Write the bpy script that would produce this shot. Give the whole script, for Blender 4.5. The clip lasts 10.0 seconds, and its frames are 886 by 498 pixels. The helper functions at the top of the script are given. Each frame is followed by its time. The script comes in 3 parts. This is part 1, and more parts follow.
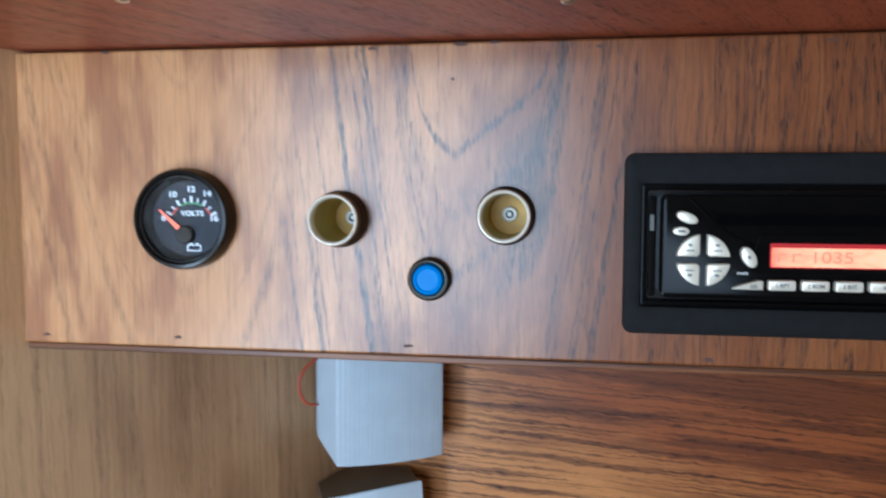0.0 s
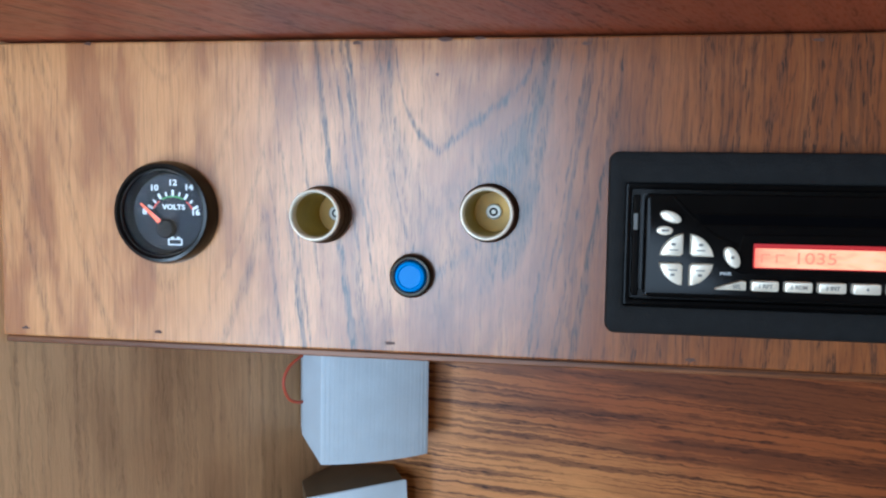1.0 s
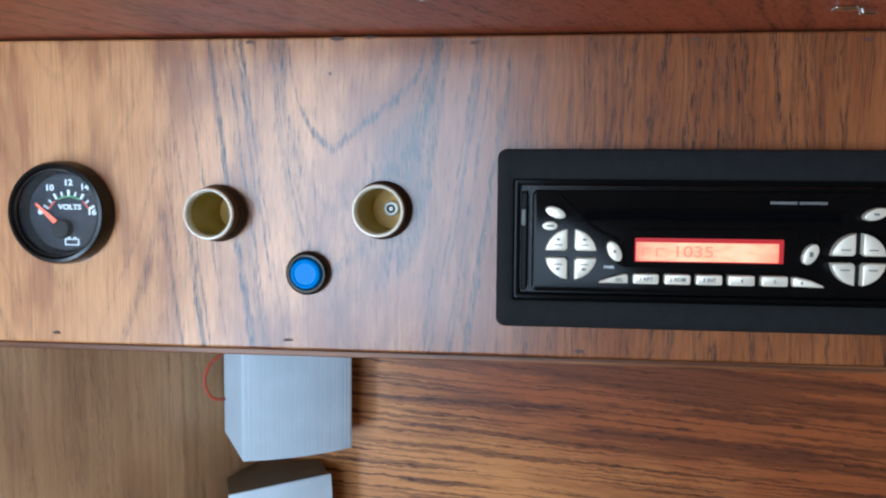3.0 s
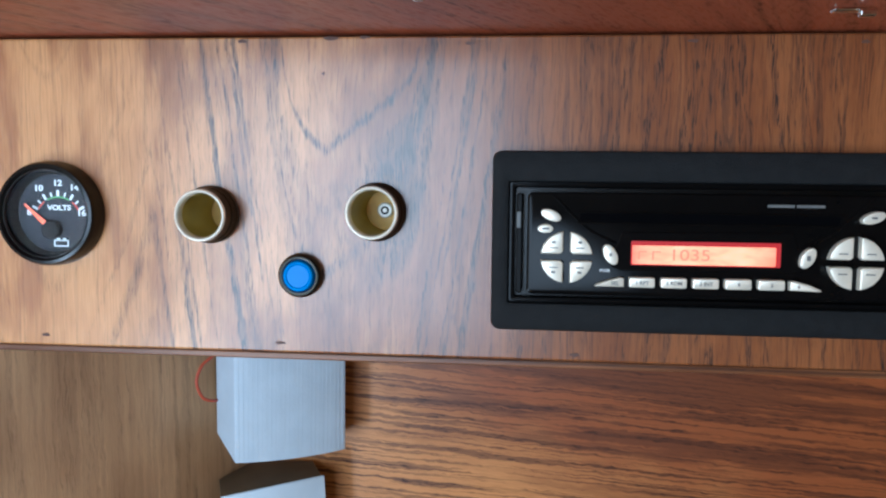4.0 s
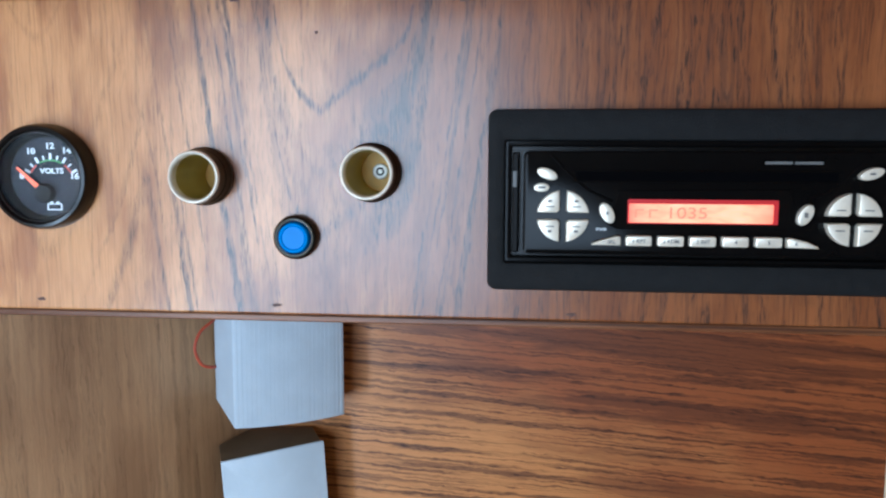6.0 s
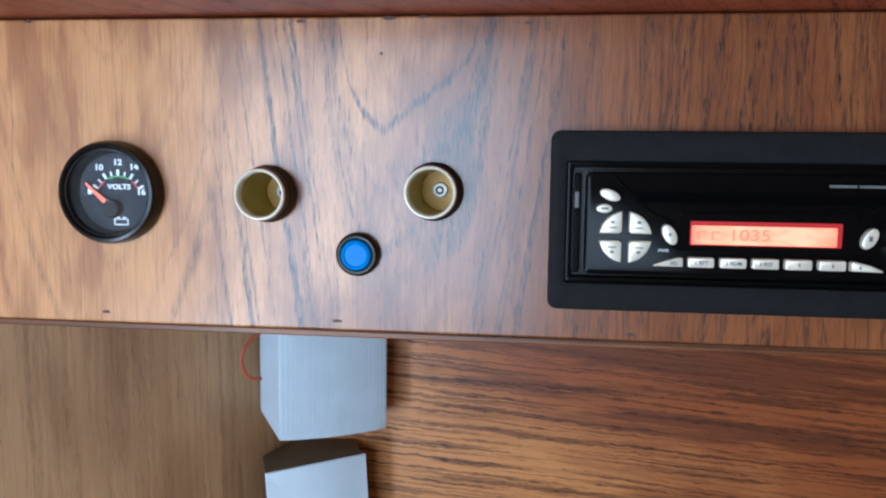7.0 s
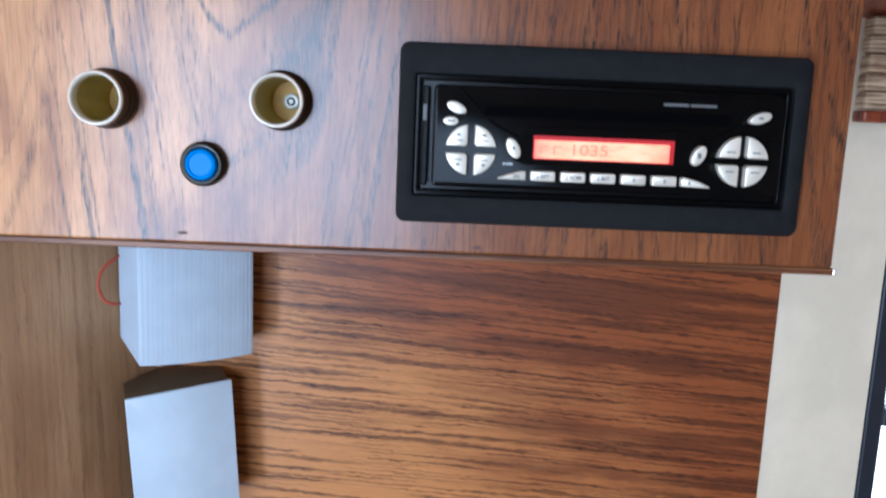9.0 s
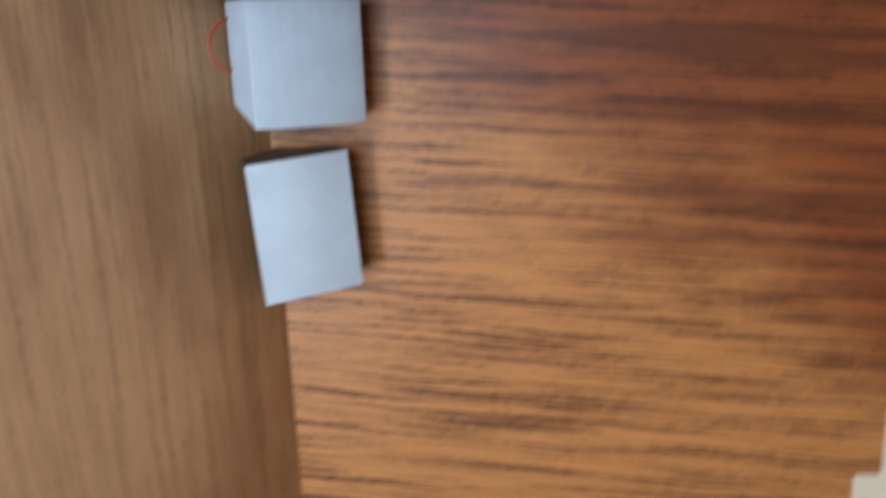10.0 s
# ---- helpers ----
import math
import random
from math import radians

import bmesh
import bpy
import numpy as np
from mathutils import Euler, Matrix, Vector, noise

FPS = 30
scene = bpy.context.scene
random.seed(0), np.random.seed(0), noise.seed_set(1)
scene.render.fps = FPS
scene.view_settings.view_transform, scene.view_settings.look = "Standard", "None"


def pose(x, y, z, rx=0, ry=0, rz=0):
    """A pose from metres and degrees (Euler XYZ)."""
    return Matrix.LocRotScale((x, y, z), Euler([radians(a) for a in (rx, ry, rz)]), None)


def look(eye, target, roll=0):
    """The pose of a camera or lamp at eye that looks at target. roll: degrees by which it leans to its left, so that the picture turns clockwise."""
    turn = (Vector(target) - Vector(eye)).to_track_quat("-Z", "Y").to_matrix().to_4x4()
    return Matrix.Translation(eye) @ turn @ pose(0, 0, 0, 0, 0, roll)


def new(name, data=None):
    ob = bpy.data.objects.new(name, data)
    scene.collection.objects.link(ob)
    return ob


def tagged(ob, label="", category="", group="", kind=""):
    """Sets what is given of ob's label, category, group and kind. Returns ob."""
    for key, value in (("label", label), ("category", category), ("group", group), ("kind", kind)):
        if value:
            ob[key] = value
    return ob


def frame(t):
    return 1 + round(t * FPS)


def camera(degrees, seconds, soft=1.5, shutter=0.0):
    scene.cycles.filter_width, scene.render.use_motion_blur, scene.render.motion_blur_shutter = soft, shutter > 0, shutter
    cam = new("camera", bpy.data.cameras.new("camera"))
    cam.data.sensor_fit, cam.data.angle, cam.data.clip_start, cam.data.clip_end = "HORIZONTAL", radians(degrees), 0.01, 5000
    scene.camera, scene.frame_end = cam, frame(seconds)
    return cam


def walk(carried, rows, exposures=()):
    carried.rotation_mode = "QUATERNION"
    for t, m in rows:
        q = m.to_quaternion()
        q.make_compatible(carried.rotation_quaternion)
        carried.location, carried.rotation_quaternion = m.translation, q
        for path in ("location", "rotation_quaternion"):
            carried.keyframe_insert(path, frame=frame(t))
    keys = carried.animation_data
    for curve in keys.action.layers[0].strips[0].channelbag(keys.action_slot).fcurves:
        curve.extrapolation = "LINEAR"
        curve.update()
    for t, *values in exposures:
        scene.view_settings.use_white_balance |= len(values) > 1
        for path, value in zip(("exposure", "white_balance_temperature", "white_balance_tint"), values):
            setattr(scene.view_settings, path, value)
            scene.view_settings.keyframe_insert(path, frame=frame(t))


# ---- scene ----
cam = camera(57.8, 10.0, 2.1, 0.7)
PATH = [
    (0.0, (0.324, -0.434, 1.492), (0.013, 1.537, 1.346), 0.2),
    (0.5, (0.328, -0.426, 1.487), (0.060, 1.549, 1.321), 0.7),
    (1.0, (0.330, -0.430, 1.490), (0.032, 1.542, 1.345), 0.9),
    (1.5, (0.340, -0.433, 1.491), (0.105, 1.548, 1.338), 0.2),
    (2.0, (0.351, -0.436, 1.493), (0.123, 1.546, 1.345), 0.1),
    (2.5, (0.364, -0.435, 1.492), (0.134, 1.546, 1.333), 0.3),
    (2.7, (0.367, -0.434, 1.492), (0.148, 1.548, 1.332), 0.4),
    (3.8, (0.369, -0.427, 1.496), (0.169, 1.556, 1.331), 0.5),
    (4.0, (0.368, -0.427, 1.495), (0.172, 1.557, 1.328), 0.6),
    (4.5, (0.370, -0.425, 1.493), (0.161, 1.556, 1.312), 0.2),
    (5.0, (0.380, -0.426, 1.492), (0.195, 1.556, 1.304), 0.7),
    (5.2, (0.383, -0.427, 1.491), (0.193, 1.555, 1.298), 0.1),
    (6.3, (0.365, -0.425, 1.488), (0.166, 1.551, 1.247), 0.4),
    (6.5, (0.363, -0.427, 1.490), (0.149, 1.548, 1.254), 0.4),
    (7.0, (0.347, -0.432, 1.493), (0.110, 1.543, 1.284), 0.7),
    (7.5, (0.345, -0.433, 1.490), (0.118, 1.540, 1.253), 0.0),
    (8.0, (0.344, -0.429, 1.481), (0.159, 1.539, 1.181), 0.8),
    (8.5, (0.355, -0.435, 1.479), (0.270, 1.538, 1.159), 0.9),
    (9.0, (0.375, -0.434, 1.475), (0.391, 1.539, 1.144), 2.4),
    (9.2, (0.377, -0.428, 1.463), (0.319, 1.527, 1.042), 1.1),
    (9.5, (0.360, -0.419, 1.421), (0.260, 1.521, 0.945), 0.2),
    (9.7, (0.358, -0.426, 1.395), (0.243, 1.507, 0.896), 3.0),
    (10.0, (0.347, -0.438, 1.330), (0.157, 1.485, 0.813), -1.9),
]
walk(cam, [(t, look(eye, target, roll)) for t, eye, target, roll in PATH],
     [(0.0, -0.60, 5850, 11), (2.0, -0.54, 5850, 11), (4.5, -0.50, 5850, 11), (8.0, -0.56, 5900, 13), (8.5, -0.50, 6000, 13), (9.0, -0.36, 5700, 17), (9.5, -0.56, 6150, 15), (10.0, -0.55, 6450, 16)])

# ---- light ----
world = bpy.data.worlds.new("world")
scene.world = world
world.use_nodes = True
wt = world.node_tree
sky = wt.nodes.new("ShaderNodeTexSky")
sky.sky_type, sky.sun_disc = "NISHITA", False
sky.sun_elevation, sky.sun_rotation = radians(42), radians(200)
wt.links.new(sky.outputs[0], wt.nodes["Background"].inputs[0])
wt.nodes["Background"].inputs[1].default_value = 0.12


def area(name, m, sx, sy, watts, colour):
    d = bpy.data.lights.new(name, "AREA")
    d.shape, d.size, d.size_y, d.energy, d.color = "RECTANGLE", sx, sy, watts, colour
    ob = new(name, d)
    ob.matrix_world = m
    return ob


# daylight in the opening of the window behind the viewer, and in the one beside the back wall
area("window_light_rear", look((-0.46, -1.47, 0.70), (0.0, 0.0, 1.25)), 0.28, 0.56, 27, (0.64, 0.84, 1.0))
area("window_light_rear", look((-0.06, -1.47, 1.40), (-0.06, 0.0, 1.40)), 0.76, 0.70, 29, (0.62, 0.82, 1.0))
area("window_light_side", look((1.12, 0.31, 1.13), (0.7, -1.0, 1.1)), 0.60, 0.60, 4, (0.80, 0.90, 1.0))


# ---- materials ----
class S:
    """A socket of a node tree that can be reckoned with."""
    def __init__(self, tree, socket):
        self.tree, self.socket = tree, socket

    def op(self, kind, other=None, third=None, clamp=False):
        n = self.tree.nodes.new("ShaderNodeMath")
        n.operation, n.use_clamp = kind, clamp
        for i, v in enumerate((self, other, third)):
            if isinstance(v, S):
                self.tree.links.new(v.socket, n.inputs[i])
            elif v is not None:
                n.inputs[i].default_value = v
        return S(self.tree, n.outputs[0])

    def __add__(self, o): return self.op("ADD", o)
    def __sub__(self, o): return self.op("SUBTRACT", o)
    def __mul__(self, o): return self.op("MULTIPLY", o)
    def power(self, e): return self.op("POWER", e)
    def sine(self): return self.op("SINE")
    def root(self): return self.op("SQRT")

    def ramp(self, lo, hi, a=0.0, b=1.0):
        n = self.tree.nodes.new("ShaderNodeMapRange")
        n.interpolation_type = "SMOOTHSTEP"
        self.tree.links.new(self.socket, n.inputs["Value"])
        for key, v in (("From Min", lo), ("From Max", hi), ("To Min", a), ("To Max", b)):
            n.inputs[key].default_value = v
        return S(self.tree, n.outputs[0])


def vec(x, y, z):
    n = x.tree.nodes.new("ShaderNodeCombineXYZ")
    for i, v in enumerate((x, y, z)):
        if isinstance(v, S):
            x.tree.links.new(v.socket, n.inputs[i])
        else:
            n.inputs[i].default_value = v
    return S(x.tree, n.outputs[0])


def grain_noise(v, scale=1.0, detail=3.0, rough=0.55):
    n = v.tree.nodes.new("ShaderNodeTexNoise")
    v.tree.links.new(v.socket, n.inputs["Vector"])
    n.inputs["Scale"].default_value, n.inputs["Detail"].default_value, n.inputs["Roughness"].default_value = scale, detail, rough
    return S(v.tree, n.outputs[0])


def mix(tree, fac, a, b, blend="MIX"):
    n = tree.nodes.new("ShaderNodeMix")
    n.data_type, n.blend_type = "RGBA", blend
    if isinstance(fac, S):
        tree.links.new(fac.socket, n.inputs[0])
    else:
        n.inputs[0].default_value = fac
    for i, c in ((6, a), (7, b)):
        if isinstance(c, S):
            tree.links.new(c.socket, n.inputs[i])
        else:
            n.inputs[i].default_value = (*c, 1)
    return S(tree, n.outputs[2])


def blank(name, colour=(0.5, 0.5, 0.5), rough=0.5, metal=0.0, coat=0.0):
    m = bpy.data.materials.new(name)
    m.use_nodes = True
    b = m.node_tree.nodes["Principled BSDF"]
    b.inputs["Base Color"].default_value = (*colour, 1)
    b.inputs["Roughness"].default_value, b.inputs["Metallic"].default_value = rough, metal
    b.inputs["Coat Weight"].default_value = coat
    return m, m.node_tree, b


def place(tree):
    g = tree.nodes.new("ShaderNodeNewGeometry")
    s = tree.nodes.new("ShaderNodeSeparateXYZ")
    tree.links.new(g.outputs["Position"], s.inputs[0])
    return [S(tree, o) for o in s.outputs]


def bump(tree, b, height, strength, distance):
    n = tree.nodes.new("ShaderNodeBump")
    n.inputs["Strength"].default_value, n.inputs["Distance"].default_value = strength, distance
    tree.links.new(height.socket, n.inputs["Height"])
    tree.links.new(n.outputs[0], b.inputs["Normal"])


def plain(name, colour, rough=0.5, metal=0.0, coat=0.0, spots=0.12, relief=0.0002, size=60.0, shine=0.5):
    """A paint, plastic or metal with faint blotches and relief at two scales."""
    m, t, b = blank(name, colour, rough, metal, coat)
    b.inputs["Specular IOR Level"].default_value = shine
    x, y, z = place(t)
    p = vec(x, y, z)
    big, fine = grain_noise(p, size, 3), grain_noise(p, size * 14, 2)
    dark = tuple(c * (1 - 2 * spots) for c in colour)
    c = mix(t, big.ramp(0.35, 0.7) * 0.7 + fine * 0.3, dark, colour)
    t.links.new(c.socket, b.inputs["Base Color"])
    t.links.new((big * (0.25 * rough) + (rough * 0.87)).socket, b.inputs["Roughness"])
    if relief:
        bump(t, b, fine, 0.5, relief)
    return m


def wood(name, frame_of, light, mid, dark, centre, spread, slope, rings, rough=0.45, coat=1.0, seed=0.0,
         streak=0.7, pores=0.6, warp=0.008, pore_size=560.0, blotch=7.0, lean=0.0, thin=6.0, reach=0.07, patch=(14.0, 3.0), heart=(0.0, 0.0, 0.0), smudge=0.0, ripple=0.7, gloss=0.30, least=0.2, fine=0.16, dash=(95.0, 0.35), flame=0.0, close=6.1):
    """Plain-sawn veneer: arches along the grain round a centre line, pores in them, and slow changes from pale to dark wood."""
    m, t, b = blank(name, mid, rough, 0.0, coat)
    b.inputs["Coat Roughness"].default_value = gloss
    b.inputs["Specular IOR Level"].default_value = 0.12
    b.inputs["Coat IOR"].default_value = 1.56
    x, y, z = place(t)
    u, v = frame_of(x, y, z)
    u = u + v * lean
    slow = grain_noise(vec(u * 8.0, v * 2.0, seed), 1.0, 2, 0.5)
    wave = grain_noise(vec(u * 50.0, v * 11.0, seed + 4.0), 1.0, 3, 0.6)
    jag = grain_noise(vec(u * 260.0, v * 120.0, seed + 5.0), 1.0, 2)
    uu = u + (slow - 0.5) * (warp * 5) + (wave - 0.5) * (warp * ripple) + (jag - 0.5) * (0.0016 + 0.0022 * flame)
    off = uu - centre
    near = S(t, off.socket).op("MULTIPLY", 1.0 / reach)
    fall = (near * near + 1.0).op("POWER", -1.0)
    arch = (off * off + spread * spread).root() - v * fall * slope
    band = (arch * rings + (slow * 0.8)) * 6.2832
    broken = grain_noise(vec(uu * pore_size, v * dash[0], seed + 1.0), 1.0, 2, 0.5)
    pore = broken.ramp(0.50, 0.62)
    ring = (band.sine() * 0.5 + 0.5).power(thin)
    ring2 = ((band * 2.63 + 1.3).sine() * 0.5 + 0.5).power(thin * 0.8)
    ring3 = ((band * close + 0.4).sine() * 0.5 + 0.5).power(2.4)
    gate = grain_noise(vec(u * patch[0], v * patch[1], seed + 3.0), 1.0, 3).ramp(0.36, 0.62)
    tone = grain_noise(vec(u * blotch * 2.2, v * blotch, seed + 9.0), 1.0, 3, 0.6)
    shift = (u * heart[0] + v * heart[1] + heart[2]) if heart != (0.0, 0.0, 0.0) else None
    fibre = grain_noise(vec(u * 1500.0, v * 26.0, seed + 2.0), 1.0, 2)
    fibre2 = grain_noise(vec(u * 300.0, v * 8.0, seed + 6.0), 1.0, 3)
    level = tone if shift is None else tone + shift
    c = mix(t, level.ramp(0.28, 0.72), mid, light)
    c = mix(t, fibre2.ramp(0.3, 0.75) * 0.5, c, mid)
    if flame:
        tongue = grain_noise(vec(uu * 34.0, v * 10.0, seed + 15.0), 1.0, 3, 0.6).ramp(0.42, 0.60)
        c = mix(t, tongue * flame, c, (0.60, 0.43, 0.38), "MULTIPLY")
    lines = (ring * (gate * (1.0 - least) + least).op("MAXIMUM", fall * 1.3) + ring2 * gate * 0.55 + ring3 * (fall * -0.85 + 1.0) * fine) * (broken.ramp(0.38, 0.62) * dash[1] + (1.0 - dash[1])) * streak
    c = mix(t, lines.op("MINIMUM", 0.9), c, dark)
    if smudge:
        cloud = grain_noise(vec(uu * 46.0, v * 2.6, seed + 12.0), 1.0, 4, 0.6).ramp(0.50, 0.66)
        c = mix(t, cloud * (level.ramp(0.2, 0.75, 1.0, 0.35)) * smudge, c, dark)
    c = mix(t, pore * (ring * (gate * 0.5 + 0.5) + ring2 * gate * 0.6 + 0.07) * pores, c, tuple(k * 0.7 for k in dark))
    c = mix(t, fibre.ramp(0.3, 0.75, 0.0, 0.35), c, mid, "MULTIPLY")
    t.links.new(c.socket, b.inputs["Base Color"])
    t.links.new((fibre2 * 0.14 + pore * 0.15 + (rough - 0.08)).socket, b.inputs["Roughness"])
    bump(t, b, fibre * 0.5 - pore, 0.25, 0.0004)
    return m


def arched(off, left, right, round_off):
    """Slope of one arch of plain-sawn grain across the board: (inner slope, half width, outer slope) for each side."""
    def arm(a, shape):
        inner, width, outer = shape
        return a * inner + (a - width).op("SMOOTH_MAX", 0.0, 0.012) * (outer - inner)
    a = (off * off + round_off * round_off).root()
    side = off.ramp(-0.006, 0.006)
    return arm(a, left) * (side * -1.0 + 1.0) + arm(a, right) * side


def console_veneer():
    """Stained oak veneer with one sharp arch in the middle, a soft one beside it and straight grain at its end."""
    m, t, b = blank("stained_oak_veneer", (0.3, 0.12, 0.04), 0.5, 0.0, 0.8)
    b.inputs["Specular IOR Level"].default_value = 0.12
    b.inputs["Coat IOR"].default_value = 1.56
    x, y, z = place(t)
    v = z - 1.40
    slow = grain_noise(vec(x * 9.0, v * 4.0, 1.7), 1.0, 2, 0.5)
    wave = grain_noise(vec(x * 60.0, v * 22.0, 4.2), 1.0, 3, 0.6)
    jag = grain_noise(vec(x * 520.0, v * 70.0, 5.1), 1.0, 2)
    u = x + (slow - 0.5) * 0.008 + (wave - 0.5) * 0.005
    uj = u + (jag - 0.5) * 0.0034
    sharp = arched(uj - 0.2605, (1.0, 0.019, 7.5), (0.80, 0.050, 7.0), 0.001)
    soft = arched(uj - 0.104, (2.4, 0.05, 4.0), (2.4, 0.05, 4.0), 0.012) + 0.45
    far = arched(uj - 0.630, (1.6, 0.05, 8.0), (1.6, 0.05, 8.0), 0.004) + 0.15
    field = sharp.op("SMOOTH_MIN", soft, 0.05).op("SMOOTH_MIN", far, 0.05) - v + (jag - 0.5) * 0.004
    inside = field.ramp(-0.118, -0.106)
    edge = (field + 0.110).op("ABSOLUTE").ramp(0.0, 0.0045, 1.0, 0.0)
    next_edge = (field + 0.043).op("ABSOLUTE").ramp(0.0, 0.007, 1.0, 0.0)
    n1 = grain_noise(vec(field * 17.0, v * 1.6, 7.3), 1.0, 2, 0.5)
    n2 = grain_noise(vec(field * 46.0, v * 3.0, 2.9), 1.0, 2, 0.5)
    n3 = grain_noise(vec(u * 560.0, v * 13.0, 3.3), 1.0, 3, 0.6)
    middle = x.ramp(0.125, 0.20)
    end = x.ramp(0.30, 0.40)
    beside = (uj - 0.2605).op("ABSOLUTE").ramp(0.012, 0.045)
    band = (n1.ramp(0.53, 0.64) * (inside * 0.92 + 0.08) * (beside * 0.85 + 0.15) * 0.85).op("MAXIMUM", edge * 0.75).op("MAXIMUM", next_edge * 0.55)
    thin = n2.ramp(0.53, 0.66) * (inside * 0.85 + 0.15) * (beside * 0.8 + 0.2)
    straw = n3.ramp(0.50, 0.64)
    dots = grain_noise(vec(u * 1150.0, v * 105.0, 8.8), 1.0, 2, 0.5).ramp(0.51, 0.61)
    broken = grain_noise(vec(u * 260.0, v * 40.0, 6.1), 1.0, 2, 0.5).ramp(0.36, 0.60, 0.35, 1.0)
    tone = grain_noise(vec(x * 22.0, v * 9.0, 10.7), 1.0, 3, 0.6)
    tongue = grain_noise(vec(uj * 40.0, v * 9.0, 16.7), 1.0, 3, 0.6).ramp(0.42, 0.62)
    fibre = grain_noise(vec(u * 1500.0, v * 30.0, 3.7), 1.0, 2)
    # tone slopes darker to the right: redder wood plus painted fall-off of light
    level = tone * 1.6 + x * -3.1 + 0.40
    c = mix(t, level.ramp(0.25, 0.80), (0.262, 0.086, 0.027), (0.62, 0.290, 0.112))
    c = mix(t, tongue * (middle * -0.25 + 0.80), c, (0.56, 0.43, 0.40), "MULTIPLY")
    c = mix(t, band * broken * (middle * 0.70 + 0.28) * (end * -0.62 + 1.0), c, (0.062, 0.031, 0.023))
    c = mix(t, thin * broken * (middle * 0.46 + 0.20) * (end * -0.5 + 1.0), c, (0.065, 0.031, 0.022))
    c = mix(t, straw * (end * 0.40 + 0.20), c, (0.095, 0.032, 0.014))
    c = mix(t, dots * (band * 1.05 * (end * -0.6 + 1.0) + thin * 0.65 + straw * 0.25 + 0.16) * (middle * 0.7 + 0.3), c, (0.035, 0.016, 0.010))
    c = mix(t, fibre.ramp(0.3, 0.75, 0.0, 0.30), c, (0.45, 0.30, 0.22), "MULTIPLY")
    t.links.new(c.socket, b.inputs["Base Color"])
    t.links.new((fibre * 0.12 + dots * 0.10 + 0.42).socket, b.inputs["Roughness"])
    t.links.new((tone * 0.10 + n3 * 0.08 + 0.15).socket, b.inputs["Coat Roughness"])
    bump(t, b, fibre * 0.5 - dots * (band * 0.7 + 0.3), 0.25, 0.0004)
    return m


def streaked_veneer(name, frame_of, pale, deep, line, lean, lines, fine, smear, level_by, seed, coat, gloss, depth=(0.6, 0.4, 0.5)):
    """Veneer of long broken streaks along v: level_by is (u, v, constant) of its slow change from deep to pale, painted
    shade included.
    """
    m, t, b = blank(name, deep, 0.5, 0.0, coat)
    b.inputs["Coat Roughness"].default_value = gloss
    b.inputs["Specular IOR Level"].default_value = 0.15
    x, y, z = place(t)
    u, v = frame_of(x, y, z)
    slow = grain_noise(vec(u * 4.0, v * 1.8, seed), 1.0, 2, 0.5)
    wave = grain_noise(vec(u * 40.0, v * 9.0, seed + 4.0), 1.0, 3, 0.55)
    jag = grain_noise(vec(u * 240.0, v * 70.0, seed + 5.0), 1.0, 2)
    f = u + v * lean + (slow - 0.5) * 0.016 + (wave - 0.5) * 0.0055 + (jag - 0.5) * 0.0048
    n1 = grain_noise(vec(f * lines, v * 4.4, seed + 1.0), 1.0, 2, 0.45)
    n2 = grain_noise(vec(f * fine, v * 5.5, seed + 2.0), 1.0, 2, 0.5)
    n3 = grain_noise(vec(f * 58.0, v * 2.8, seed + 3.0), 1.0, 4, 0.7)
    tone = grain_noise(vec(f * 9.0, v * 4.0, seed + 6.0), 1.0, 3, 0.6)
    fibre = grain_noise(vec(f * 1300.0, v * 30.0, seed + 7.0), 1.0, 2)
    dots = grain_noise(vec(f * 800.0, v * 70.0, seed + 8.0), 1.0, 2).ramp(0.50, 0.64)
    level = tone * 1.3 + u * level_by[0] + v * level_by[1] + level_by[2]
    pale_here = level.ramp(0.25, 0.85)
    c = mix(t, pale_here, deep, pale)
    band = n1.ramp(0.53, 0.61)
    thin = n2.ramp(0.52, 0.62)
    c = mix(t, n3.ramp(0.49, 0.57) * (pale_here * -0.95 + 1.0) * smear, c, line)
    c = mix(t, band * depth[0], c, line)
    c = mix(t, thin * depth[1], c, line)
    c = mix(t, dots * (band * 0.6 + thin * 0.3 + 0.08) * depth[2], c, tuple(k * 0.5 for k in line))
    c = mix(t, fibre.ramp(0.3, 0.75, 0.0, 0.22), c, (0.5, 0.36, 0.26), "MULTIPLY")
    t.links.new(c.socket, b.inputs["Base Color"])
    t.links.new((fibre * 0.14 + dots * 0.10 + 0.42).socket, b.inputs["Roughness"])
    bump(t, b, fibre * 0.5 - dots * (band * 0.7 + 0.3), 0.25, 0.0004)
    return m


MAT = {}
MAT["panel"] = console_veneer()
MAT["panel_edge"] = wood("plywood_edge", lambda x, y, z: (z * 6, x), (0.30, 0.120, 0.050), (0.13, 0.042, 0.014), (0.035, 0.012, 0.006),
                         8.4, 0.02, 0.02, 60.0, 0.5, 0.4, 5.0)
# darker upwards: redder wood at the right, plus console shade put into the colour
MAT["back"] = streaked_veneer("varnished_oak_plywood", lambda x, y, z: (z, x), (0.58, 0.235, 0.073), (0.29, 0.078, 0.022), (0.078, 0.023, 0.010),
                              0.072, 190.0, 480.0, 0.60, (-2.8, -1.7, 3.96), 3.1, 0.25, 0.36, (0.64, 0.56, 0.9))
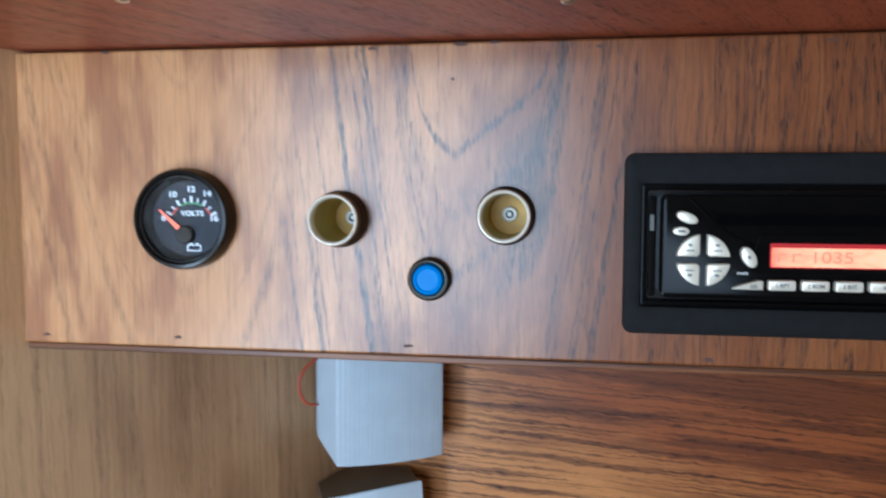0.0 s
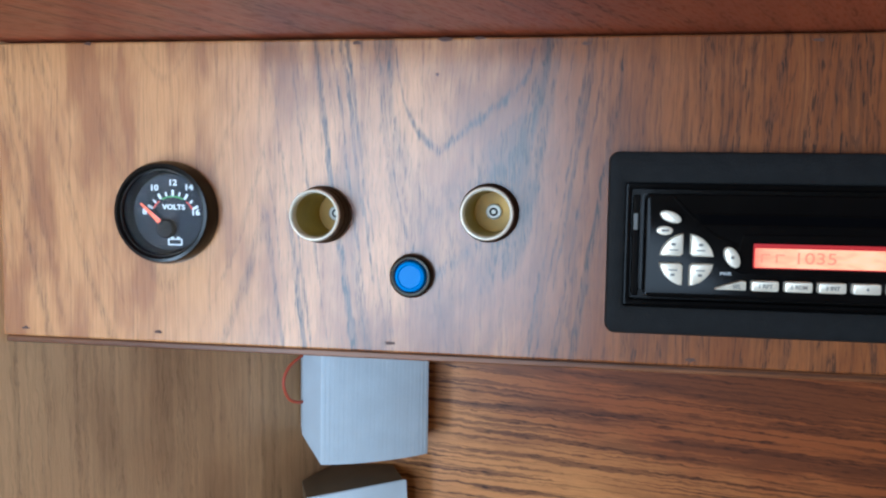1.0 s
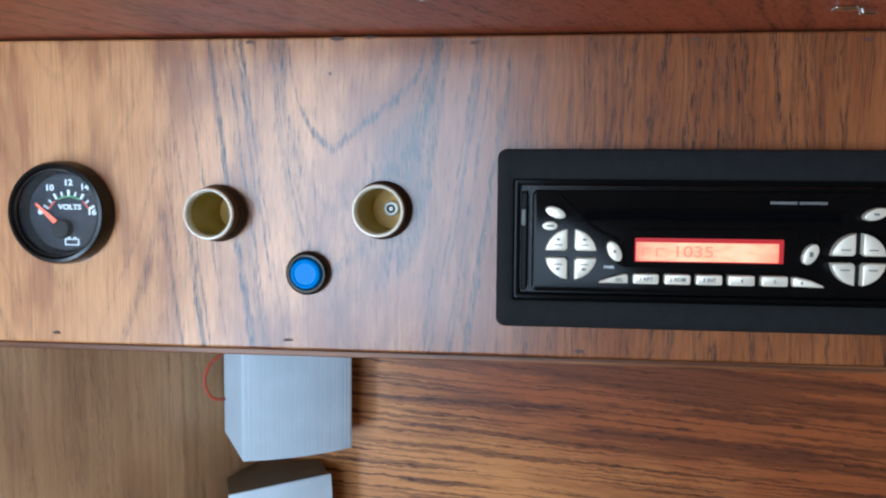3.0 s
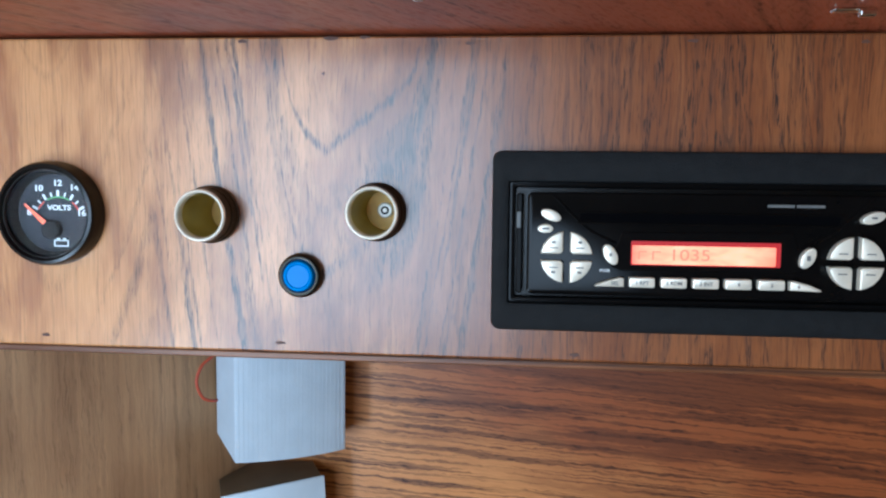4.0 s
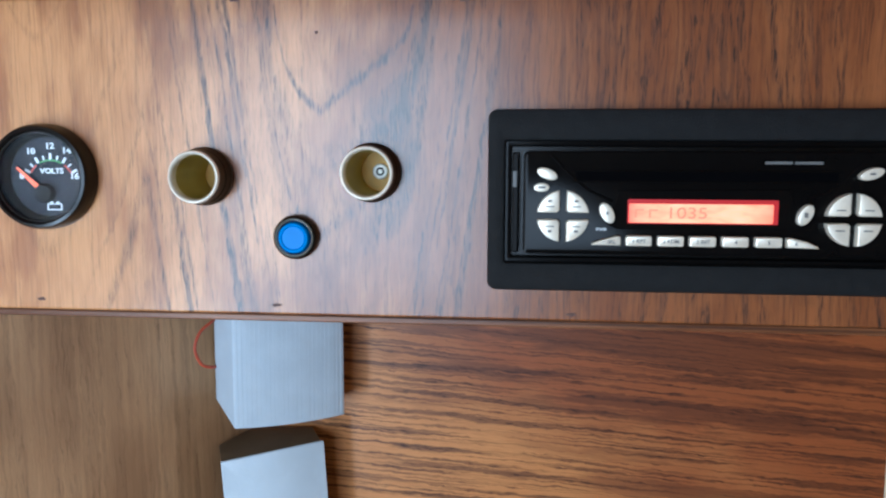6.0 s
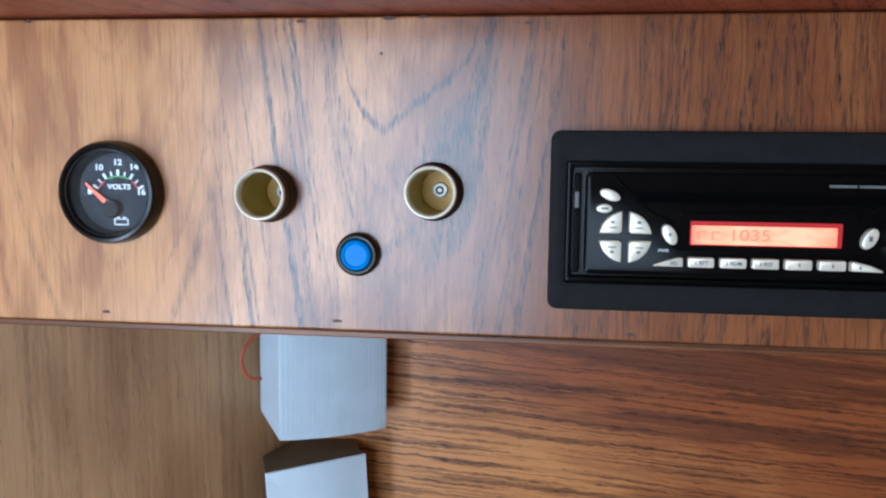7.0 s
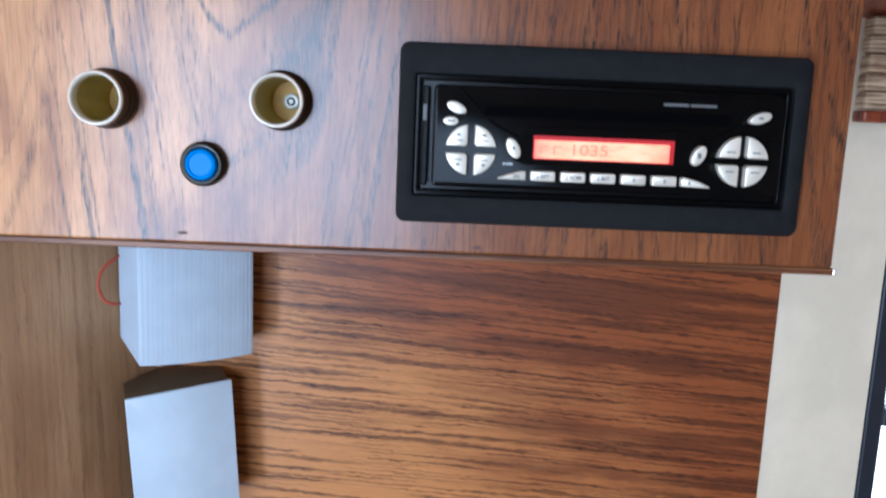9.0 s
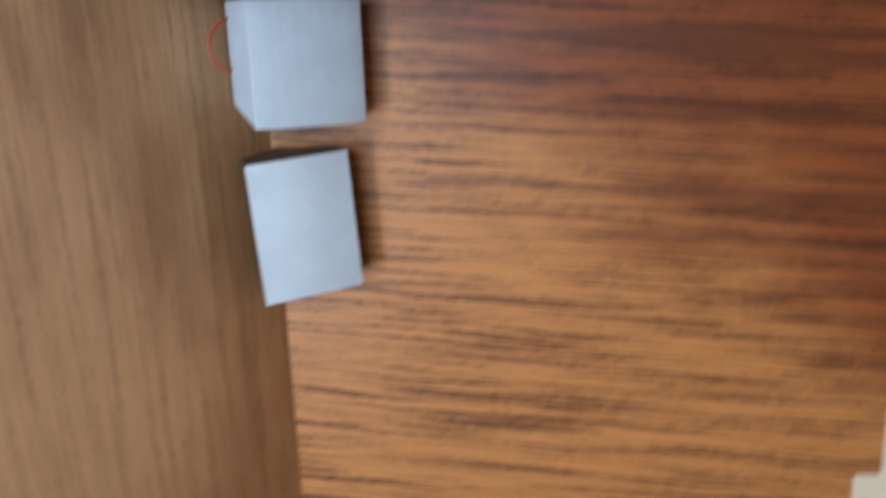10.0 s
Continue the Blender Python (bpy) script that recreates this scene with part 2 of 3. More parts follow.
# level_by darkens it towards the corner, shade put into the veneer's colour
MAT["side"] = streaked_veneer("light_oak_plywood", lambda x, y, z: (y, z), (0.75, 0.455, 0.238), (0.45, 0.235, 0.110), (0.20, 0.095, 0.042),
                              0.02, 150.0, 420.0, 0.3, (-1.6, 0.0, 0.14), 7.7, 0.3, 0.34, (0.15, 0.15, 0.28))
MAT["over"] = wood("red_brown_stained_board", lambda x, y, z: (x * 0.9 - y * 0.42, x * 0.42 + y * 0.9), (0.42, 0.104, 0.044), (0.30, 0.068, 0.029), (0.10, 0.020, 0.010),
                   0.2, 0.05, 0.1, 60.0, 0.42, 0.3, 11.0, 0.5, 0.5)
MAT["black_matt"] = plain("grained_black_plastic", (0.0105, 0.0107, 0.0112), 0.6, spots=0.22, relief=0.0008, size=120, shine=0.14)
MAT["black_gloss"] = plain("gloss_black_plastic", (0.0034, 0.0031, 0.0032), 0.17, relief=0.0, shine=0.09)
MAT["slot"] = plain("felt_black", (0.0015, 0.0015, 0.002), 0.9, relief=0.0, shine=0.02)
MAT["black_rubber"] = plain("black_enamel", (0.005, 0.005, 0.005), 0.26, relief=0.0, shine=0.26)
MAT["brass"] = plain("worn_brass", (0.98, 0.90, 0.75), 0.42, 0.2)
MAT["olive"] = plain("yellow_plated_steel", (0.50, 0.40, 0.08), 0.42, 0.5)
MAT["end_disc"] = plain("orange_fibre", (0.95, 0.56, 0.13), 0.5)
MAT["bronze"] = plain("dark_bronzed_steel", (0.022, 0.016, 0.011), 0.36, 0.35)
MAT["contact"] = plain("bright_tinned_steel", (0.93, 0.90, 0.82), 0.4, 0.1, relief=0)
MAT["dull_metal"] = plain("dull_grey_metal", (0.16, 0.17, 0.15), 0.4, 0.5, relief=0)
MAT["chrome"] = plain("chrome", (0.82, 0.82, 0.80), 0.14, 1.0, relief=0)
MAT["key"] = plain("pale_silver_plastic", (0.86, 0.78, 0.64), 0.38, 0.35, relief=0)
MAT["print"] = plain("grey_print", (0.16, 0.15, 0.14), 0.5, relief=0)
MAT["white_print"] = plain("white_print", (0.60, 0.61, 0.61), 0.5, relief=0)
MAT["grey_print"] = plain("dull_white_print", (0.13, 0.13, 0.125), 0.5, relief=0)
MAT["orange"] = plain("orange_needle", (0.92, 0.10, 0.025), 0.45, relief=0)
MAT["red_print"] = plain("red_print", (0.65, 0.05, 0.03), 0.5, relief=0)
MAT["green_print"] = plain("green_print", (0.06, 0.30, 0.08), 0.5, relief=0)
MAT["dial"] = plain("dial_black", (0.018, 0.021, 0.027), 0.6, relief=0, shine=0.12)
MAT["white"] = plain("white_painted_wood", (0.48, 0.54, 0.59), 0.5, spots=0.05, relief=0.0003, size=40)
MAT["white_card"] = plain("white_gloss_paint", (0.57, 0.64, 0.69), 0.4, spots=0.05, relief=0.0002, size=30)
MAT["brown_body"] = plain("brown_hardboard", (0.15, 0.095, 0.05), 0.6, size=80)
MAT["beige"] = plain("beige_paint", (0.86, 0.74, 0.55), 0.4, spots=0.08, relief=0.0004, size=14)
MAT["red_wire"] = plain("red_insulation", (0.50, 0.075, 0.032), 0.4, relief=0)
MAT["green_wire"] = plain("pale_green_insulation", (0.72, 0.78, 0.50), 0.4, relief=0)
MAT["black_wire"] = plain("black_insulation", (0.02, 0.02, 0.02), 0.4, relief=0)
MAT["mark"] = plain("dark_filler", (0.085, 0.030, 0.016), 0.6, size=400)
MAT["frame_dark"] = plain("dark_window_frame", (0.018, 0.024, 0.034), 0.4)
MAT["room"] = plain("tan_lining", (0.42, 0.32, 0.20), 0.7, size=6)
MAT["floor"] = plain("tan_carpet", (0.30, 0.20, 0.12), 0.9, size=30)


def blue_lens():
    m, t, b = blank("blue_lens", (0.0, 0.185, 0.54), 0.40, 0.0, 0.0)
    b.inputs["Specular IOR Level"].default_value = 0.15
    b.inputs["Emission Color"].default_value = (0.0, 0.26, 0.80, 1)
    b.inputs["Emission Strength"].default_value = 0.05
    return m


def lit_display():
    m, t, b = blank("lit_display", (0.3, 0.05, 0.03), 0.3)
    x, y, z = place(t)
    n = grain_noise(vec(x * 60.0, y, z * 160.0), 1.0, 2)
    c = mix(t, n.ramp(0.3, 0.7), (1.0, 0.36, 0.20), (1.0, 0.56, 0.34))
    end = ((x - 0.4597) * (1.0 / 0.0365)).power(2.0).power(3.0)
    c = mix(t, end * 0.8, c, (1.0, 0.12, 0.08))
    t.links.new(c.socket, b.inputs["Emission Color"])
    b.inputs["Emission Strength"].default_value = 1.95
    return m


def glowing(name, colour, strength):
    m, t, b = blank(name, (0, 0, 0), 0.6)
    b.inputs["Emission Color"].default_value = (*colour, 1)
    b.inputs["Emission Strength"].default_value = strength
    return m


def clear_glass():
    m, t, b = blank("clear_glass", (1, 1, 1), 0.03)
    b.inputs["Transmission Weight"].default_value, b.inputs["IOR"].default_value = 1.0, 1.22
    return m


def blind_weave():
    m, t, b = blank("woven_reed", (0.3, 0.2, 0.1), 0.7)
    x, y, z = place(t)
    n = grain_noise(vec(x * 30.0, y, z * 700.0), 1.0, 3)
    c = mix(t, n.ramp(0.35, 0.65), (0.22, 0.12, 0.06), (0.72, 0.54, 0.34))
    t.links.new(c.socket, b.inputs["Base Color"])
    bump(t, b, n, 0.6, 0.001)
    return m


MAT["blue"] = blue_lens()
MAT["display"] = lit_display()
MAT["display_rim"] = glowing("display_red_rim", (1.0, 0.015, 0.02), 0.75)
MAT["segment"] = glowing("display_segment", (1.0, 0.34, 0.20), 1.45)
MAT["glass"] = clear_glass()
MAT["weave"] = blind_weave()
MAT["outside"] = glowing("bright_outside", (0.93, 0.97, 1.0), 2.2)


# ---- mesh helpers ----
def thing(name, at, label, category, group="", kind=""):
    ob = new(name)
    ob.location = at
    ob.empty_display_size = 0.02
    return tagged(ob, label, category, group, kind)


def root_place(ob):
    p = Vector((0, 0, 0))
    while ob is not None:
        p += ob.location
        ob = ob.parent
    return p


def part(name, bm, material, parent=None, label="", smooth=False):
    """Links a bmesh that was made in world places as one mesh, under a thing or a part."""
    if parent is not None:
        bm.transform(Matrix.Translation(-root_place(parent)))
    bmesh.ops.recalc_face_normals(bm, faces=bm.faces)
    me = bpy.data.meshes.new(name)
    bm.to_mesh(me)
    bm.free()
    me.materials.append(material)
    if smooth:
        for f in me.polygons:
            f.use_smooth = True
        me.set_sharp_from_angle(angle=radians(38))
    ob = new(name, me)
    ob.parent = parent
    if label:
        ob["label"] = label
    return ob


def setting(name, bm, material, label, category, smooth=False):
    return tagged(part(name, bm, material, None, "", smooth), label, category, "", "structure")


def box(x0, x1, y0, y1, z0, z1, bevel=0.0, seg=2, bm=None):
    bm2 = bmesh.new()
    bmesh.ops.create_cube(bm2, size=1.0, matrix=Matrix.Translation(((x0 + x1) / 2, (y0 + y1) / 2, (z0 + z1) / 2)) @ Matrix.Diagonal((x1 - x0, y1 - y0, z1 - z0, 1)))
    if bevel:
        bmesh.ops.bevel(bm2, geom=bm2.edges[:], offset=bevel, segments=seg, affect="EDGES", profile=0.5)
    return bm2


def prism(points, z0, z1, bevel=0.0, seg=2):
    """An upright prism on a plan outline."""
    bm = bmesh.new()
    low = [bm.verts.new((x, y, z0)) for x, y in points]
    high = [bm.verts.new((x, y, z1)) for x, y in points]
    n = len(points)
    bm.faces.new(low)
    bm.faces.new(high)
    for i in range(n):
        bm.faces.new((low[i], low[(i + 1) % n], high[(i + 1) % n], high[i]))
    bmesh.ops.recalc_face_normals(bm, faces=bm.faces)
    if bevel:
        bmesh.ops.bevel(bm, geom=bm.edges[:], offset=bevel, segments=seg, affect="EDGES", profile=0.5)
    return bm


def outline(points, y0, y1, bevel=0.0, seg=2):
    """A plate on an outline in x and z, from y0 back to y1; bevel rounds its front edge."""
    bm = bmesh.new()
    a = [bm.verts.new((x, y0, z)) for x, z in points]
    b = [bm.verts.new((x, y1, z)) for x, z in points]
    n = len(points)
    front = bm.faces.new(a)
    bm.faces.new(b)
    for i in range(n):
        bm.faces.new((a[i], a[(i + 1) % n], b[(i + 1) % n], b[i]))
    bmesh.ops.recalc_face_normals(bm, faces=bm.faces)
    if bevel:
        bmesh.ops.bevel(bm, geom=list(front.edges), offset=bevel, segments=seg, affect="EDGES", profile=0.5)
    return bm


def round_rect(x0, x1, z0, z1, r, n=6):
    pts = []
    for cx, cz, a0 in ((x1 - r, z1 - r, 0), (x0 + r, z1 - r, 90), (x0 + r, z0 + r, 180), (x1 - r, z0 + r, 270)):
        for i in range(n + 1):
            a = radians(a0 + 90 * i / n)
            pts.append((cx + r * math.cos(a), cz + r * math.sin(a)))
    return pts


def ellipse(cx, cz, rx, rz, turn=0.0, n=28):
    c, s = math.cos(radians(turn)), math.sin(radians(turn))
    pts = []
    for i in range(n):
        a = 2 * math.pi * i / n
        p, q = rx * math.cos(a), rz * math.sin(a)
        pts.append((cx + p * c - q * s, cz + p * s + q * c))
    return pts


def ring_plate(outer, inner, y0, y1, bevel=0.0):
    """A plate with a hole: both outlines have the same number of points."""
    bm = bmesh.new()
    n = len(outer)
    rows = [[bm.verts.new((x, y, z)) for x, z in o] for o, y in ((outer, y1), (outer, y0), (inner, y0), (inner, y1))]
    for k in range(4):
        p, q = rows[k], rows[(k + 1) % 4]
        for i in range(n):
            bm.faces.new((p[i], p[(i + 1) % n], q[(i + 1) % n], q[i]))
    bmesh.ops.recalc_face_normals(bm, faces=bm.faces)
    if bevel:
        edges = [e for e in bm.edges if all(abs(v.co.y - y0) < 1e-6 for v in e.verts) and (all(v in rows[1] for v in e.verts) or all(v in rows[2] for v in e.verts))]
        bmesh.ops.bevel(bm, geom=edges, offset=bevel, segments=2, affect="EDGES", profile=0.5)
    return bm


def lathe(cx, cz, profile, n=56):
    """A body turned round an axis along y: profile of (radius, y)."""
    bm = bmesh.new()
    rows = []
    for r, y in profile:
        if r < 1e-6:
            rows.append([bm.verts.new((cx, y, cz))])
        else:
            rows.append([bm.verts.new((cx + r * math.cos(2 * math.pi * i / n), y, cz + r * math.sin(2 * math.pi * i / n))) for i in range(n)])
    for p, q in zip(rows, rows[1:]):
        for i in range(n):
            j = (i + 1) % n
            if len(p) == 1 and len(q) > 1:
                bm.faces.new((p[0], q[i], q[j]))
            elif len(q) == 1 and len(p) > 1:
                bm.faces.new((p[i], q[0], p[j]))
            elif len(p) > 1:
                bm.faces.new((p[i], p[j], q[j], q[i]))
    return bm


def tube(points, r, n=8, steps=8):
    """A wire through the points."""
    pts = [Vector(p) for p in points]
    pts = [pts[0] * 2 - pts[1]] + pts + [pts[-1] * 2 - pts[-2]]
    line = []
    for i in range(1, len(pts) - 2):
        a, b, c, d = pts[i - 1:i + 3]
        for k in range(steps):
            s = k / steps
            line.append(0.5 * (2 * b + (c - a) * s + (2 * a - 5 * b + 4 * c - d) * s * s + (3 * b - a - 3 * c + d) * s ** 3))
    line.append(pts[-2])
    bm = bmesh.new()
    rows = []
    for i, p in enumerate(line):
        way = (line[min(i + 1, len(line) - 1)] - line[max(i - 1, 0)]).normalized()
        side = way.orthogonal().normalized() if i == 0 else (side - way * side.dot(way)).normalized()
        up = way.cross(side)
        rows.append([bm.verts.new(p + (side * math.cos(2 * math.pi * k / n) + up * math.sin(2 * math.pi * k / n)) * r) for k in range(n)])
    for p, q in zip(rows, rows[1:]):
        for k in range(n):
            bm.faces.new((p[k], p[(k + 1) % n], q[(k + 1) % n], q[k]))
    bm.faces.new(rows[0])
    bm.faces.new(rows[-1])
    return bm


def lettering(text, cx, cz, y, height, turn=0.0, stretch=1.0, thick=0.00015, bold=0.0):
    """Raised letters that face the viewer, centred on a place."""
    cu = bpy.data.curves.new("lettering", "FONT")
    cu.body, cu.size, cu.align_x, cu.align_y, cu.extrude = text, height * 1.38, "CENTER", "CENTER", thick
    cu.offset = bold
    cu.resolution_u = 3
    ob = bpy.data.objects.new("lettering", cu)
    scene.collection.objects.link(ob)
    me = bpy.data.meshes.new_from_object(ob.evaluated_get(bpy.context.evaluated_depsgraph_get()))
    bpy.data.objects.remove(ob)
    bm = bmesh.new()
    bm.from_mesh(me)
    bm.transform(Matrix.Translation((cx, y, cz)) @ Euler((radians(90), 0, 0)).to_matrix().to_4x4() @ Matrix.Rotation(radians(turn), 4, "Z") @ Matrix.Diagonal((stretch, 1, 1, 1)))
    bpy.data.meshes.remove(me)
    return bm


def cut(bm, cutters):
    """bm less the bodies in cutters."""
    me = bpy.data.meshes.new("blank")
    bmesh.ops.recalc_face_normals(bm, faces=bm.faces)
    bm.to_mesh(me)
    ob = new("blank", me)
    tools = []
    for c in cutters:
        bmesh.ops.recalc_face_normals(c, faces=c.faces)
        cm = bpy.data.meshes.new("cutter")
        c.to_mesh(cm)
        c.free()
        co = new("cutter", cm)
        tools.append(co)
        mod = ob.modifiers.new("hole", "BOOLEAN")
        mod.operation, mod.solver, mod.object = "DIFFERENCE", "EXACT", co
    out = bpy.data.meshes.new_from_object(ob.evaluated_get(bpy.context.evaluated_depsgraph_get()))
    for o in (ob, *tools):
        d = o.data
        bpy.data.objects.remove(o)
        bpy.data.meshes.remove(d)
    res = bmesh.new()
    res.from_mesh(out)
    bpy.data.meshes.remove(out)
    bm.free()
    return res


# ---- setting ----
TOP, LOW, LONG = 1.573, 1.400, 0.593      # console: top, lower edge, length
BACK = 0.292                              # back wall's face
CORNER = 0.1178                            # where the slanting side wall meets it


def wall_x(y):
    return CORNER * y / BACK


NOTCH = 0.903
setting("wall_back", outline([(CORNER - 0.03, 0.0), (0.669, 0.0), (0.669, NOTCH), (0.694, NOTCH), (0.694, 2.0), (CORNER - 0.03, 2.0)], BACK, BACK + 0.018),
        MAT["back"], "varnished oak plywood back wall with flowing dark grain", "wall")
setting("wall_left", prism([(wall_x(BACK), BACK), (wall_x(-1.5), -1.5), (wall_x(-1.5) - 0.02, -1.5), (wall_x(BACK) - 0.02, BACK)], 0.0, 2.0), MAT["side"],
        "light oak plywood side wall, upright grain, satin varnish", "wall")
setting("ceiling_overhead", box(-0.20, 1.1, -0.135, BACK - 0.002, TOP, TOP + 0.016, 0.001), MAT["over"], "red-brown stained board over the console", "ceiling")
setting("wall_fascia", box(-0.20, 1.1, -0.137, -0.120, TOP + 0.018, 2.0), MAT["over"], "red-brown stained board above the console", "wall")
setting("ceiling", box(-0.8, 1.62, -1.52, BACK, 2.0, 2.02), MAT["room"], "tan lined ceiling", "ceiling")
setting("floor", box(-0.8, 1.62, -1.52, BACK + 0.02, -0.02, 0.0), MAT["floor"], "tan carpeted floor", "floor")
setting("wall_rear", cut(box(-0.8, 1.6, -1.52, -1.50, 0.0, 2.0), [box(-0.64, -0.27, -1.6, -1.4, 0.38, 0.99), box(-0.46, 0.34, -1.6, -1.4, 1.03, 1.77)]), MAT["room"], "tan wall with two window openings", "wall")
setting("wall_right", box(1.6, 1.62, -1.5, 0.34, 0.0, 2.0), MAT["room"], "tan wall", "wall")
setting("wall_window", cut(box(0.7900, 1.6, 0.300, 0.345, 0.0, 2.0), [box(0.7920, 1.45, 0.25, 0.40, 0.80, 1.47)]), MAT["room"], "tan wall round a window", "wall")
setting("backdrop", box(0.4, 2.6, 1.60, 1.61, 0.2, 2.4), MAT["outside"], "bright overcast daylight outside the window", "backdrop")
pillar = setting("pillar", outline([(0.6695, 0.0), (0.790, 0.0), (0.790, 1.99), (0.6945, 1.99), (0.6945, NOTCH - 0.0005), (0.6695, NOTCH - 0.0005)], BACK + 0.003, 0.345),
                 MAT["beige"], "beige painted pillar beside the oak wall", "pillar", True)

win = thing("window_1", (1.1, 0.31, 0.80), "dark-framed window with bright daylight behind", "window", "", "structure")
part("stile", box(0.7921, 0.809, 0.296, 0.330, 0.80, 1.47, 0.002), MAT["frame_dark"], win)
part("stile", box(1.43, 1.4495, 0.296, 0.330, 0.80, 1.47, 0.002), MAT["frame_dark"], win)
part("rail", box(0.810, 1.429, 0.298, 0.328, 1.196, 1.214, 0.002), MAT["frame_dark"], win)
part("rail", box(0.810, 1.429, 0.298, 0.328, 0.801, 0.83, 0.002), MAT["frame_dark"], win)
part("rail", box(0.810, 1.429, 0.298, 0.328, 1.45, 1.469, 0.002), MAT["frame_dark"], win)
for z0, z1 in ((0.831, 1.195), (1.215, 1.449)):
    part("pane", box(0.810, 1.429, 0.311, 0.315, z0, z1), MAT["glass"], win).visible_shadow = False

blind = thing("reed_blind", (0.93, 0.262, 1.49), "brown woven reed blind rolled up, darker bands", "blind")
for i in range(5):
    z = 1.494 + i * 0.0155
    part("fold", box(0.730, 1.05, 0.252 + 0.004 * (i % 2), 0.270, z, z + 0.0145, 0.003), MAT["weave"], blind)
part("hem", box(0.7295, 1.05, 0.250, 0.2705, 1.483, 1.493, 0.002), MAT["over"], blind, "dark brown hem bar")

# ---- console with its board ----
console = thing("console", (LONG / 2, 0.006, LOW), "stained oak console board hung beneath a red-brown overhead board", "console")
SOCKETS = ((0.1980, 1.4759), (0.2901, 1.4785))
GAUGE, LAMP = (0.1073, 1.4752), (0.2485, 1.4435)
holes = [lathe(x, z, [(0, -0.1), (0.0133, -0.1), (0.0133, 0.1), (0, 0.1)]) for x, z in SOCKETS]
holes += [lathe(*GAUGE, [(0, -0.1), (0.0262, -0.1), (0.0262, 0.1), (0, 0.1)]), lathe(*LAMP, [(0, -0.1), (0.0095, -0.1), (0.0095, 0.1), (0, 0.1)]),
          box(0.360, 0.563, -0.1, 0.1, 1.430, 1.501)]
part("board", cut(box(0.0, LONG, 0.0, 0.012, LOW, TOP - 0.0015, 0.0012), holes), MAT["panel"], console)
part("edge_strip", box(0.001, LONG + 0.002, 0.0015, 0.016, LOW - 0.0042, LOW - 0.0003, 0.0008), MAT["panel_edge"], console, "dark plywood strip along the lower edge")
part("end_tip", box(LONG + 0.0021, LONG + 0.0036, 0.0020, 0.010, LOW - 0.0042, LOW - 0.0008, 0.0005), MAT["chrome"], console, "small bright metal tip")
rng = random.Random(4)
for x, z, w in ((0.216, 1.5692, 0.006), (0.339, 1.5675, 0.005), (0.453, 1.568, 0.007), (0.058, 1.5705, 0.005), (0.236, 1.4055, 0.007), (0.099, 1.406, 0.006),
                (0.397, 1.4035, 0.006), (0.015, 1.405, 0.005), (0.537, 1.567, 0.005), (0.2605, 1.552, 0.002), (0.265, 1.5705, 0.009), (0.283, 1.571, 0.006)):
    pts = [(x + w / 2 * math.cos(a) * rng.uniform(0.7, 1.1), z + 0.0009 * math.sin(a) * rng.uniform(0.6, 1.5)) for a in (k * math.pi / 6 for k in range(12))]
    part("staple_mark", outline(pts, -0.0002, 0.001), MAT["mark"], console, "dark filled staple mark")


